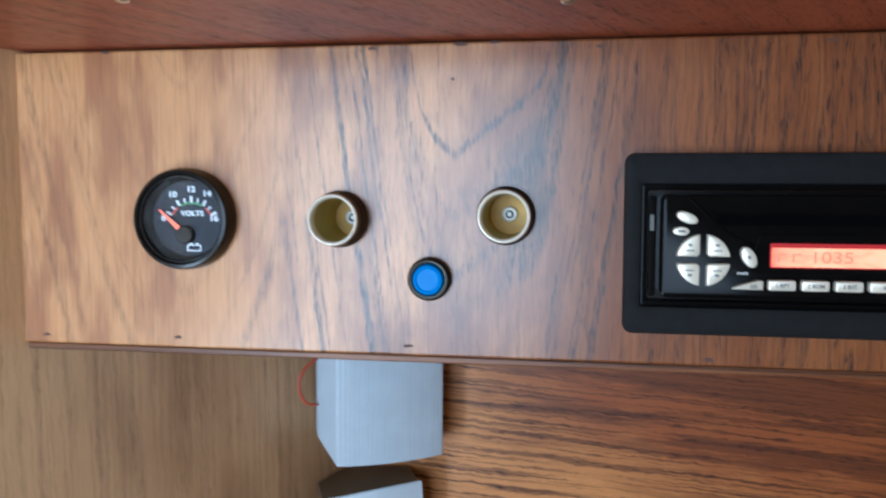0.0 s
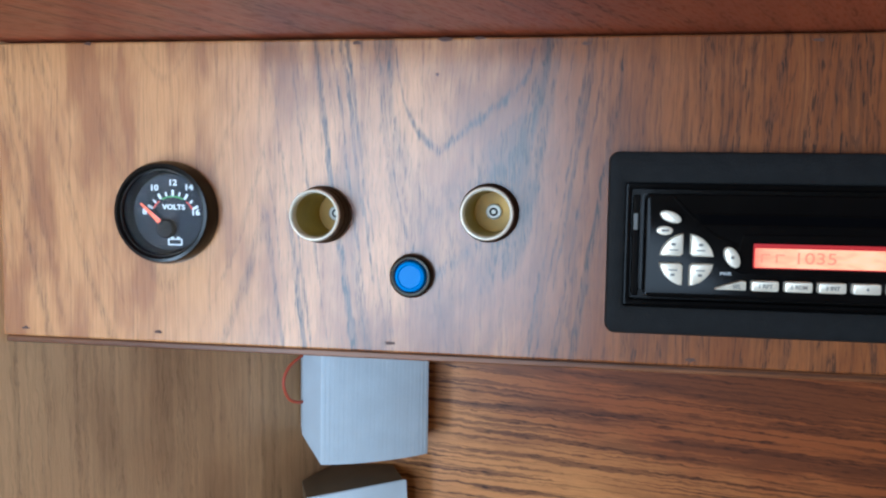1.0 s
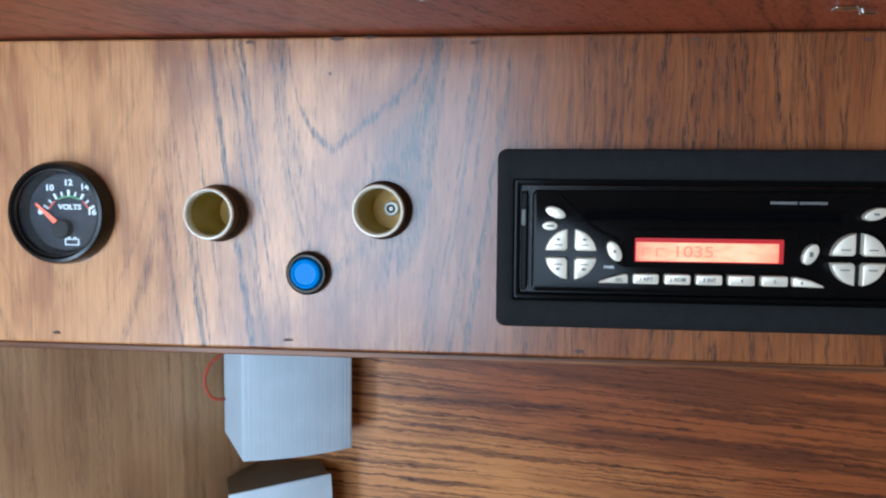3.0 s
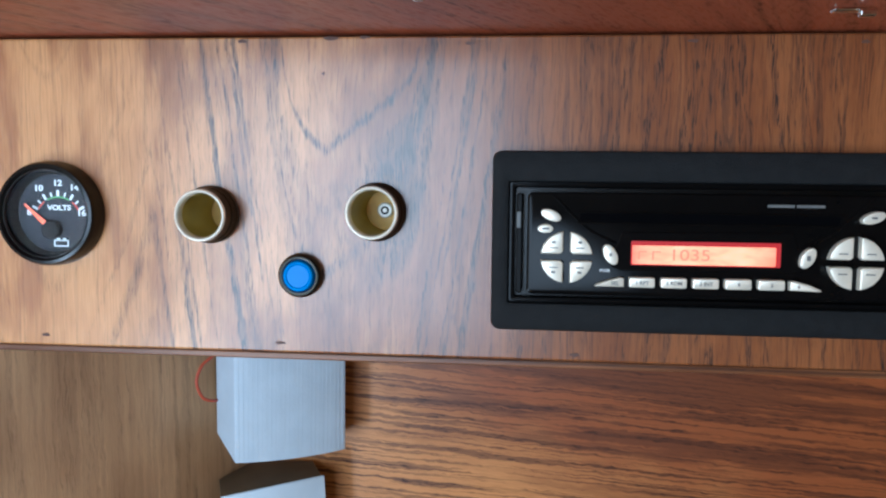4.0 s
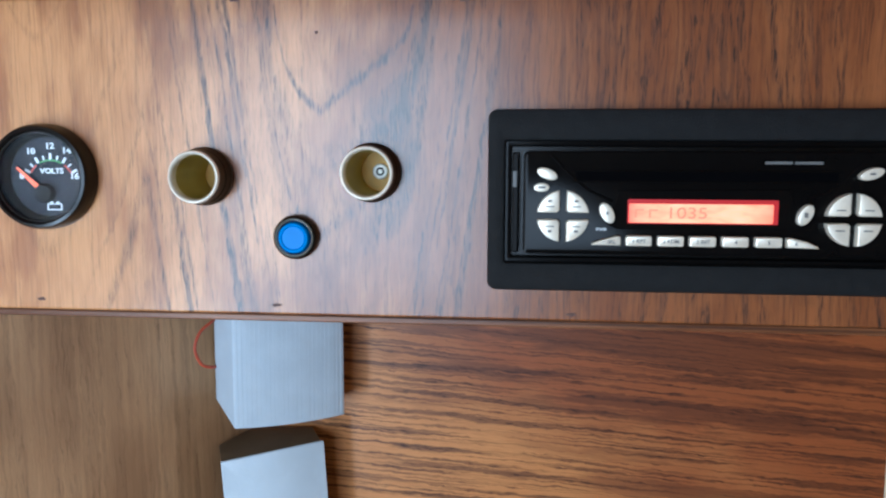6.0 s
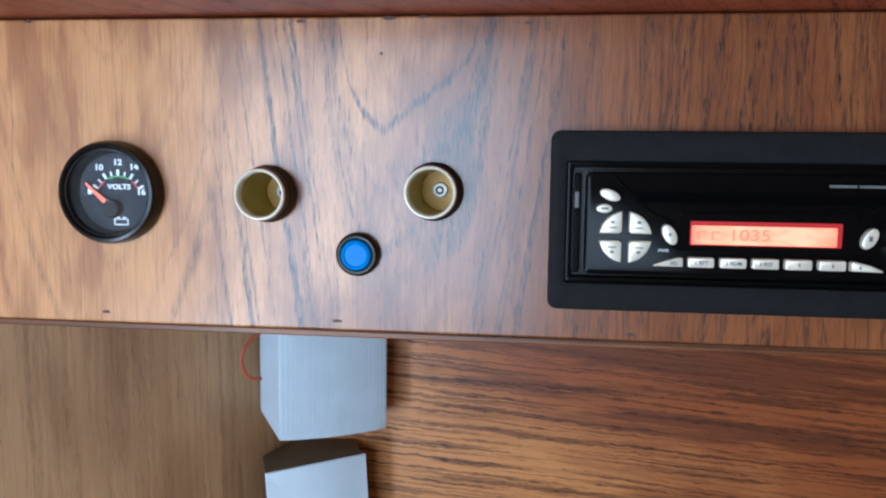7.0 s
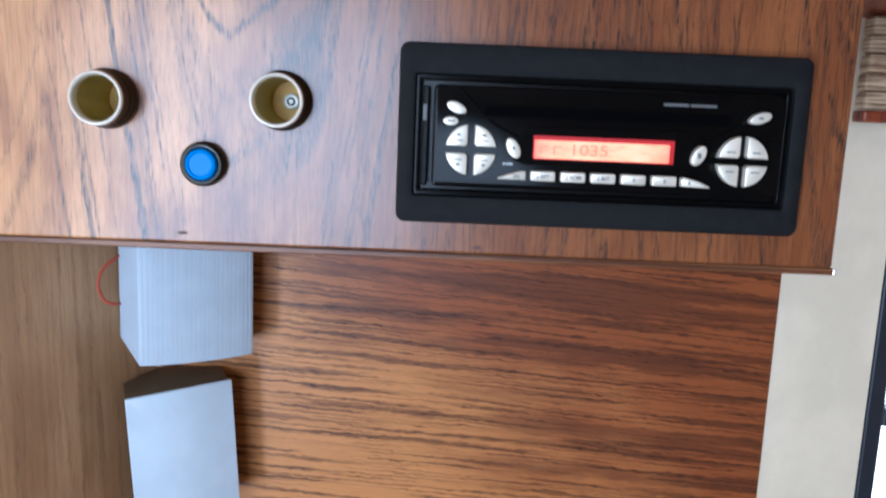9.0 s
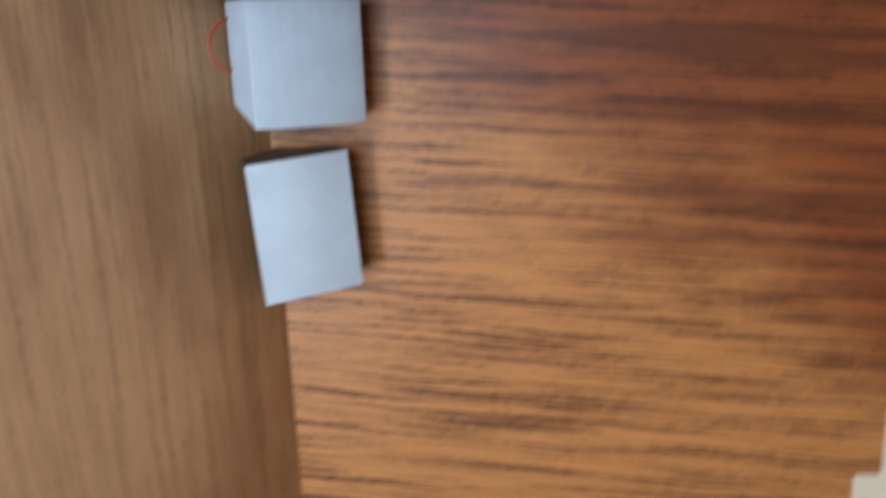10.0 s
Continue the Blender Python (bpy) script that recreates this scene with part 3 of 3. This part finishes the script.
# ---- voltmeter ----
def voltmeter(cx, cz):
    g = thing("voltmeter", (cx, 0.0, cz), "round black voltmeter with an orange needle set in the board", "gauge")
    part("bezel", lathe(cx, cz, [(0.0241, -0.0096), (0.0246, -0.0112), (0.0258, -0.0124), (0.0275, -0.0120), (0.0285, -0.0100), (0.0286, -0.0066), (0.0288, -0.0058), (0.0291, -0.0044), (0.0291, -0.0003), (0.026, -0.0003), (0.026, 0.03), (0.0, 0.03)]),
         MAT["black_rubber"], g, "glossy black ring", True)
    part("cup", lathe(cx, cz, [(0.0243, -0.0098), (0.0232, -0.0060), (0.0217, -0.0010), (0.0217, 0.0005), (0.0246, 0.0005), (0.0246, -0.0096)]), MAT["black_rubber"], g, "", True)
    part("bezel_line", lathe(cx, cz, [(0.0238, -0.0090), (0.0242, -0.0106), (0.0246, -0.0106), (0.0246, -0.0090)]), MAT["bronze"], g, "thin bronze inner ring", True)
    y = -0.0010
    part("dial", lathe(cx, cz, [(0.0, y), (0.0217, y), (0.0217, y + 0.001), (0.0, y + 0.001)]), MAT["dial"], g)
    hx, hz = cx + 0.0021, cz - 0.0043
    for k in range(9):
        a = radians(152 - 15.5 * k)
        r0, r1 = (0.0138, 0.0172) if k % 2 == 0 else (0.0140, 0.0164)
        w = 0.0007 if k % 2 == 0 else 0.00045
        c, s = math.cos(a), math.sin(a)
        pts = [(hx + r * c - q * s, hz + r * s + q * c) for r, q in ((r0, -w), (r1, -w), (r1, w), (r0, w))]
        part("tick", outline(pts, y - 0.0002, y), MAT["white_print"], g)
    for a0, a1, key in ((152, 128, "red_print"), (119, 61, "green_print"), (52, 28, "red_print")):
        o = [(hx + r * math.cos(radians(a0 + (a1 - a0) * k / 10)), hz + r * math.sin(radians(a0 + (a1 - a0) * k / 10))) for r, ks in ((0.0137, range(11)), (0.0130, range(10, -1, -1))) for k in ks]
        part("scale_arc", outline(o, y - 0.0002, y), MAT[key], g)
    for text, dx, dz in (("8", -0.0150, 0.0002), ("10", -0.0092, 0.0138), ("12", 0.0021, 0.0168), ("14", 0.0118, 0.0143), ("16", 0.0158, 0.0002)):
        part("numeral", lettering(text, cx + dx, cz + dz, y - 0.0002, 0.0034, 0, 1.15, 0.00015, 0.00014), MAT["white_print"], g)
    part("caption", lettering("VOLTS", cx + 0.0027, cz + 0.0030, y - 0.0002, 0.0029, 0, 1.15, 0.00015, 0.00012), MAT["white_print"], g)
    bx, bz = cx + 0.0034, cz - 0.0165
    part("battery_sign", ring_plate(round_rect(bx - 0.0043, bx + 0.0043, bz - 0.0022, bz + 0.0016, 0.0004, 2), round_rect(bx - 0.0036, bx + 0.0036, bz - 0.0015, bz + 0.0010, 0.0003, 2), y - 0.0002, y), MAT["white_print"], g)
    for dx in (-0.0026, 0.0010):
        part("battery_sign", box(bx + dx, bx + dx + 0.0018, y - 0.0002, y, bz + 0.0017, bz + 0.0026), MAT["white_print"], g)
    tip, end = Vector((cx - 0.0160, cz + 0.0050)), Vector((cx - 0.0038, cz - 0.0060))
    way = (end - tip).normalized()
    side = Vector((-way.y, way.x))
    part("needle", outline([tuple(tip - side * 0.0005), tuple(end - side * 0.0014), tuple(end + side * 0.0014), tuple(tip + side * 0.0005)], -0.0042, -0.0036), MAT["orange"], g)
    part("hub", lathe(cx - 0.0010, cz - 0.0092, [(0.0, -0.0052), (0.0046, -0.0052), (0.0052, -0.0044), (0.0052, y), (0.0, y)]), MAT["black_matt"], g, "", True)
    part("lens", lathe(cx, cz, [(0.0, -0.0086), (0.0241, -0.0080), (0.0241, -0.0074), (0.0, -0.0080)]), MAT["glass"], g, "clear lens", True).visible_shadow = False
    return g


voltmeter(*GAUGE)


# ---- lighter sockets ----
def lighter_socket(cx, cz):
    s = thing("lighter_socket", (cx, 0.0, cz), "brass-rimmed empty lighter socket set in the oak board", "socket", "lighter sockets")
    part("collar", lathe(cx, cz, [(0.0128, -0.0002), (0.0154, -0.0002), (0.0158, -0.0012), (0.0158, -0.0044), (0.0152, -0.0052), (0.0154, -0.0064), (0.0148, -0.0076), (0.0150, -0.0088),
                                  (0.0143, -0.0100), (0.0145, -0.0112), (0.0141, -0.0124), (0.0143, -0.0136), (0.0140, -0.0150), (0.0140, -0.0164), (0.0124, -0.0166)]), MAT["bronze"], s, "dark threaded collar", True)
    part("rim", lathe(cx, cz, [(0.0124, -0.0126), (0.0124, -0.0160), (0.0139, -0.0165), (0.0139, -0.0176), (0.0134, -0.0184), (0.0128, -0.0186), (0.0121, -0.0178), (0.0119, -0.0150), (0.0118, -0.0126)]),
         MAT["brass"], s, "worn brass rim", True)
    part("barrel", lathe(cx, cz, [(0.0119, -0.0126), (0.0116, 0.0300), (0.0128, 0.0300), (0.0128, -0.0126)]), MAT["olive"], s, "yellow plated inside", True)
    part("end_disc", lathe(cx, cz, [(0.0, 0.0282), (0.0115, 0.0280), (0.0115, 0.0292), (0.0, 0.0292)]), MAT["end_disc"], s, "orange-brown end disc", True)
    part("contact", lathe(cx, cz, [(0.0, 0.0234), (0.0036, 0.0234), (0.0044, 0.0242), (0.0044, 0.0281), (0.0, 0.0281)]), MAT["contact"], s, "bright centre contact", True)
    part("contact_groove", lathe(cx, cz, [(0.0013, 0.02325), (0.0024, 0.02325), (0.0024, 0.02338), (0.0013, 0.02338)]), MAT["slot"], s, "dark ring round the contact")
    return s


for place_xz in SOCKETS:
    lighter_socket(*place_xz)

# ---- blue lamp ----
lamp = thing("indicator_light", (LAMP[0], 0.0, LAMP[1]), "blue indicator light in a black ring on the board", "indicator light")
part("ring", lathe(*LAMP, [(0.0094, 0.02), (0.0094, -0.0002), (0.0119, -0.0002), (0.0121, -0.0030), (0.0117, -0.0058), (0.0106, -0.0070), (0.0092, -0.0068), (0.0088, -0.0050)]), MAT["black_rubber"], lamp, "black ring", True)
part("inner_ring", lathe(*LAMP, [(0.0096, -0.0066), (0.0097, -0.0073), (0.0102, -0.0075), (0.0106, -0.0071)]), MAT["dull_metal"], lamp, "dull metal inner ring", True)
part("lens", lathe(*LAMP, [(0.0087, -0.0040), (0.0083, -0.0078), (0.0078, -0.0090), (0.0066, -0.0095), (0.0060, -0.0088), (0.0, -0.0090)]), MAT["blue"], lamp, "blue lens", True)


# ---- radio ----
def radio():
    r = thing("car_radio", (0.4615, 0.0, 1.4195), "black car radio with silver keys and lit orange display", "radio")
    outer, inner = round_rect(0.3521, 0.5677, 1.4176, 1.5115, 0.0050), round_rect(0.3610, 0.5586, 1.4322, 1.4955, 0.0012)
    part("surround", ring_plate(outer, inner, -0.0080, -0.0003, 0.0016), MAT["black_matt"], r, "grained black surround", True)
    part("sleeve", ring_plate(round_rect(0.3603, 0.5596, 1.4312, 1.4965, 0.0012), round_rect(0.3642, 0.5562, 1.4350, 1.4925, 0.0012), -0.0045, 0.030, 0.0006), MAT["black_gloss"], r, "", True)
    part("chassis", box(0.3643, 0.5561, 0.0010, 0.030, 1.4351, 1.4924), MAT["black_rubber"], r)
    part("side_strip", box(0.3648, 0.3682, -0.0075, 0.0009, 1.4375, 1.4895, 0.0008), MAT["black_gloss"], r)
    part("catch", box(0.3650, 0.3672, -0.0082, -0.0074, 1.4715, 1.4800, 0.0004), MAT["grey_print"], r, "dull metal catch")
    Y = -0.0140
    face = part("faceplate", outline(round_rect(0.3705, 0.5530, 1.4378, 1.4902, 0.0030), Y, 0.0009, 0.0014), MAT["black_gloss"], r, "gloss black front", True)
    part("disc_slot", box(0.3970, 0.5240, Y - 0.0001, Y + 0.002, 1.4756, 1.4796, 0.0), MAT["slot"], face)
    part("slot_lip", box(0.3950, 0.5260, Y - 0.0010, Y + 0.001, 1.4798, 1.4806, 0.0003), MAT["black_gloss"], face)
    part("slot_lip", box(0.3950, 0.5260, Y - 0.0008, Y + 0.001, 1.4744, 1.4753, 0.0003), MAT["black_gloss"], face)
    for x0, x1 in ((0.4890, 0.5020), (0.5030, 0.5165)):
        part("caption", box(x0, x1, Y - 0.0002, Y + 0.0005, 1.4839, 1.4853), MAT["grey_print"], face, "pale lettering")
    for side in (1, -1):
        mid = 0.4615
        part("face_ridge", tube([(mid - side * 0.0780, Y, 1.4890), (mid - side * 0.0680, Y, 1.4790), (mid - side * 0.0580, Y, 1.4705), (mid - side * 0.0460, Y, 1.4650)], 0.0007), MAT["black_gloss"], face, "", True)
    # display in its window
    part("display_window", outline([(0.4130, 1.4530), (0.4180, 1.4705), (0.5020, 1.4715), (0.5075, 1.4520), (0.5030, 1.4510), (0.4180, 1.4510)], Y - 0.0006, Y + 0.001, 0.0004), MAT["black_gloss"], r)
    part("display_rim", outline(round_rect(0.4229, 0.4962, 1.4540, 1.4662, 0.0006, 3), Y - 0.0008, Y), MAT["display_rim"], r, "red glow round the display")
    screen = part("display", outline(round_rect(0.4236, 0.4938, 1.4545, 1.4640, 0.0005, 3), Y - 0.0010, Y), MAT["display"], r, "lit orange display")
    part("digits", lettering("1035", 0.4520, 1.4592, Y - 0.0011, 0.0058, 0, 1.3, 0.00005), MAT["segment"], screen)
    for x0 in (0.4265, 0.4335):
        part("digits", box(x0, x0 + 0.0042, Y - 0.00112, Y - 0.001, 1.4606, 1.4612), MAT["segment"], screen)
        part("digits", box(x0, x0 + 0.0008, Y - 0.00112, Y - 0.001, 1.4570, 1.4605), MAT["segment"], screen)

    def key(name, pts, up=0.0040, mark=None, text="", at=(0, 0)):
        k = part(name, outline(pts, Y - up, Y + 0.001, 0.0007, 2), MAT["key"], r, "", True)
        for x0, x1, z0, z1 in mark or ():
            part("key_mark", box(x0, x1, Y - up - 0.0001, Y - up + 0.0003, z0, z1), MAT["print"], k)
        if text:
            part("key_lettering", lettering(text, at[0], at[1], Y - up - 0.0001, 0.0019, 0, 1.05, 0.00008, 0.00006), MAT["print"], k)

    key("oval_key", ellipse(0.3824, 1.4787, 0.0054, 0.0027, -22))
    key("oval_key", ellipse(0.3797, 1.4718, 0.0040, 0.0023, 0), 0.003, [(0.3778, 0.3816, 1.4713, 1.4724)])
    key("oval_key", ellipse(0.4125, 1.4592, 0.0056, 0.0032, -62), 0.004, [(0.4118, 0.4132, 1.4585, 1.4600)])
    key("oval_key", ellipse(0.5085, 1.4592, 0.0056, 0.0032, 62), 0.004, [(0.5076, 0.5094, 1.4580, 1.4605)])
    key("oval_key", ellipse(0.5385, 1.4795, 0.0058, 0.0028, 18), 0.004, [(0.5372, 0.5398, 1.4790, 1.4800)])
    for cx, cz in ((0.3905, 1.4575), (0.5312, 1.4570)):
        for sx, sz in ((-1, 1), (1, 1), (-1, -1), (1, -1)):
            gap, R = 0.0018, 0.0131
            a0 = math.asin(gap / R)
            arc = [(R * math.cos(a0 + (math.pi / 2 - 2 * a0) * k / 8), R * math.sin(a0 + (math.pi / 2 - 2 * a0) * k / 8)) for k in range(9)]
            pts = [(cx + sx * p, cz + sz * q) for p, q in [(gap + 0.0012, gap), *arc, (gap, gap + 0.0012)]]
            mx, mz = cx + sx * 0.0066, cz + sz * 0.0050
            key("quarter_key", pts, 0.0045, [(mx - 0.0022, mx + 0.0022, mz - 0.0005, mz + 0.0001)] + ([(mx - 0.001, mx + 0.001, mz + sz * 0.0026 - 0.0006, mz + sz * 0.0026 + 0.0006)] if cx < 0.45 else []))
    for k, x in enumerate((0.4285, 0.4442, 0.4598, 0.4756, 0.4916)):
        key("preset_key", round_rect(x - 0.0064, x + 0.0064, 1.4428, 1.4480, 0.0010, 3), 0.004, None, ("1 RPT", "2 RDM", "3 INT", "4", "5")[k], (x, 1.4453))
    key("preset_key", [(0.4050, 1.4430), (0.4195, 1.4430), (0.4195, 1.4475), (0.4175, 1.4478), (0.4100, 1.4456), (0.4055, 1.4440)], 0.004, None, "SEL", (0.4150, 1.4448))
    key("preset_key", [(0.5005, 1.4430), (0.5155, 1.4426), (0.5150, 1.4437), (0.5095, 1.4460), (0.5020, 1.4478), (0.5003, 1.4474)], 0.004, None, "6", (0.5045, 1.4450))
    part("caption", lettering("PWR", 0.4102, 1.4507, Y - 0.0001, 0.0015, 0, 1.2, 0.00008, 0.00006), MAT["white_print"], face, "pale lettering")
    return r


radio()


# ---- corner boxes ----
def corner_box():
    a, b = Vector((0.1335, 0.204)), Vector((0.2165, 0.2515))
    n = Vector((0.0475, -0.083)).normalized()
    front = [a.lerp(b, k / 8) + n * 0.0065 * (1 - (2 * k / 8 - 1) ** 2) for k in range(9)]
    plan = [tuple(p) for p in front] + [(0.1960, BACK - 0.001), (0.1190, BACK - 0.001), (0.1020, 0.2460), (0.1108, 0.2235)]
    t = thing("speaker_box", (0.165, 0.245, 1.259), "small white ribbed box in the corner beneath the console", "speaker")
    body = prism(plan, 1.259, 1.3615)
    for v in body.verts:
        if v.co.x < 0.112 and v.co.z < 1.26:
            v.co.z += 0.019
    bmesh.ops.bevel(body, geom=body.edges[:], offset=0.0011, segments=2, affect="EDGES", profile=0.5)
    part("body", body, MAT["white"], t, "", True)
    # fine upright ribs of the front
    for k in range(1, 26):
        s = k / 26
        p = a.lerp(b, s) + n * (0.0065 * (1 - (2 * s - 1) ** 2) - 0.0002)
        d = Vector((0.0835, 0.046)).normalized()
        q = [p - d * 0.0010, p - d * 0.0004 + n * 0.00015, p + d * 0.0004 + n * 0.00015, p + d * 0.0010, p - n * 0.0008]
        part("rib", prism([tuple(v) for v in q], 1.2612, 1.3593), MAT["white"], t)
    return t


corner_box()


def tilted_box():
    t = thing("junction_box", (0.165, 0.240, 1.110), "brown box with a raised white front, mounted slightly askew", "box")
    w, h = 0.0895, 0.1240
    centre = Vector((0.1634, 0.2275, 1.1707))
    m = Matrix.Translation(centre) @ Matrix.Rotation(radians(30), 4, "Z") @ Matrix.Rotation(radians(-3.6), 4, "Y")
    # wedge-shaped body that fills the corner behind the front
    body = prism([(0.1228, 0.2085), (0.1985, 0.2525), (0.1820, 0.2870), (0.1240, 0.2870), (0.1075, 0.2450)], -h / 2, h / 2)
    lean = Matrix.Rotation(radians(30), 4, "Z") @ Matrix.Rotation(radians(-3.6), 4, "Y") @ Matrix.Rotation(radians(-30), 4, "Z")
    body.transform(Matrix.Translation((0, 0, centre.z)) @ Matrix.Translation((centre.x, centre.y, 0)) @ lean @ Matrix.Translation((-centre.x, -centre.y, 0)))
    bmesh.ops.bevel(body, geom=body.edges[:], offset=0.001, segments=2, affect="EDGES", profile=0.5)
    part("body", body, MAT["brown_body"], t, "brown unpainted body", True)
    # front with sloping margins
    bm = bmesh.new()
    rows = [[bm.verts.new((sx * (w / 2 - i), y, sz * (h / 2 - j))) for sx, sz in ((-1, -1), (1, -1), (1, 1), (-1, 1))] for i, j, y in ((0.0, 0.0, 0.0034), (0.0, 0.0, 0.0010), (0.013, 0.015, -0.0056))]
    for p, q in zip(rows, rows[1:]):
        for k in range(4):
            bm.faces.new((p[k], p[(k + 1) % 4], q[(k + 1) % 4], q[k]))
    bm.faces.new(rows[-1])
    bm.faces.new(rows[0])
    bmesh.ops.bevel(bm, geom=bm.edges[:], offset=0.0006, segments=2, affect="EDGES")
    bm.transform(m)
    part("front", bm, MAT["white_card"], t, "white front with sloping margins", True)
    return t


tilted_box()

# ---- wires ----
wires = thing("wire_bundle", (0.14, 0.24, 1.36), "thin red, pale green and black wires above the white box", "wires")
part("red_wire", tube([(0.1125, 0.2300, 1.350), (0.1100, 0.2195, 1.3465), (0.1030, 0.2115, 1.339), (0.0995, 0.2085, 1.326), (0.1030, 0.2125, 1.312), (0.1100, 0.2195, 1.3075), (0.1125, 0.2300, 1.307)], 0.0014), MAT["red_wire"], wires)
part("red_wire", tube([(0.110, 0.235, 1.404), (0.135, 0.235, 1.398), (0.165, 0.237, 1.400), (0.185, 0.240, 1.392), (0.190, 0.243, 1.378), (0.186, 0.246, 1.3625)], 0.0008), MAT["red_wire"], wires)
part("green_wire", tube([(0.124, 0.235, 1.420), (0.127, 0.235, 1.396), (0.134, 0.236, 1.376), (0.138, 0.238, 1.364)], 0.0016), MAT["green_wire"], wires)
part("green_wire", tube([(0.136, 0.235, 1.420), (0.137, 0.235, 1.396), (0.138, 0.236, 1.378), (0.140, 0.238, 1.364)], 0.0016), MAT["green_wire"], wires)
part("green_wire", tube([(0.140, 0.236, 1.420), (0.146, 0.234, 1.394), (0.155, 0.233, 1.378), (0.157, 0.233, 1.370), (0.150, 0.235, 1.3655), (0.138, 0.238, 1.366)], 0.0016), MAT["green_wire"], wires)
part("black_wire", tube([(0.150, 0.240, 1.420), (0.158, 0.240, 1.390), (0.161, 0.238, 1.376), (0.152, 0.238, 1.366), (0.142, 0.240, 1.364)], 0.0012), MAT["black_wire"], wires)


# ---- small metal fittings ----
def overhead_screw(x, y, size=0.0035):
    s = thing("screw", (x, y, TOP), "small bright screw head in the overhead board", "screw", "screws of the overhead board")
    bm = bmesh.new()
    bmesh.ops.create_uvsphere(bm, u_segments=16, v_segments=8, radius=size, matrix=Matrix.Translation((x, y, TOP)) @ Matrix.Diagonal((1, 1, 0.4, 1)))
    part("head", bm, MAT["chrome"], s, "", True)


for x, y in ((0.322, -0.080), (0.133, -0.109)):
    overhead_screw(x, y)
latch = thing("latch", (0.509, -0.050, TOP), "small bright metal catch under the overhead board", "catch")
part("plate", box(0.502, 0.516, -0.0535, -0.0475, TOP - 0.0016, TOP - 0.0001, 0.0006), MAT["chrome"], latch)
part("tongue", box(0.512, 0.519, -0.0560, -0.0520, TOP - 0.0045, TOP - 0.0015, 0.0008), MAT["chrome"], latch)
tagged(part("clip", box(0.3035, 0.3065, 0.0162, 0.022, LOW - 0.0070, LOW - 0.0030, 0.0006), MAT["white_print"]), "tiny white cable clip under the console", "clip")
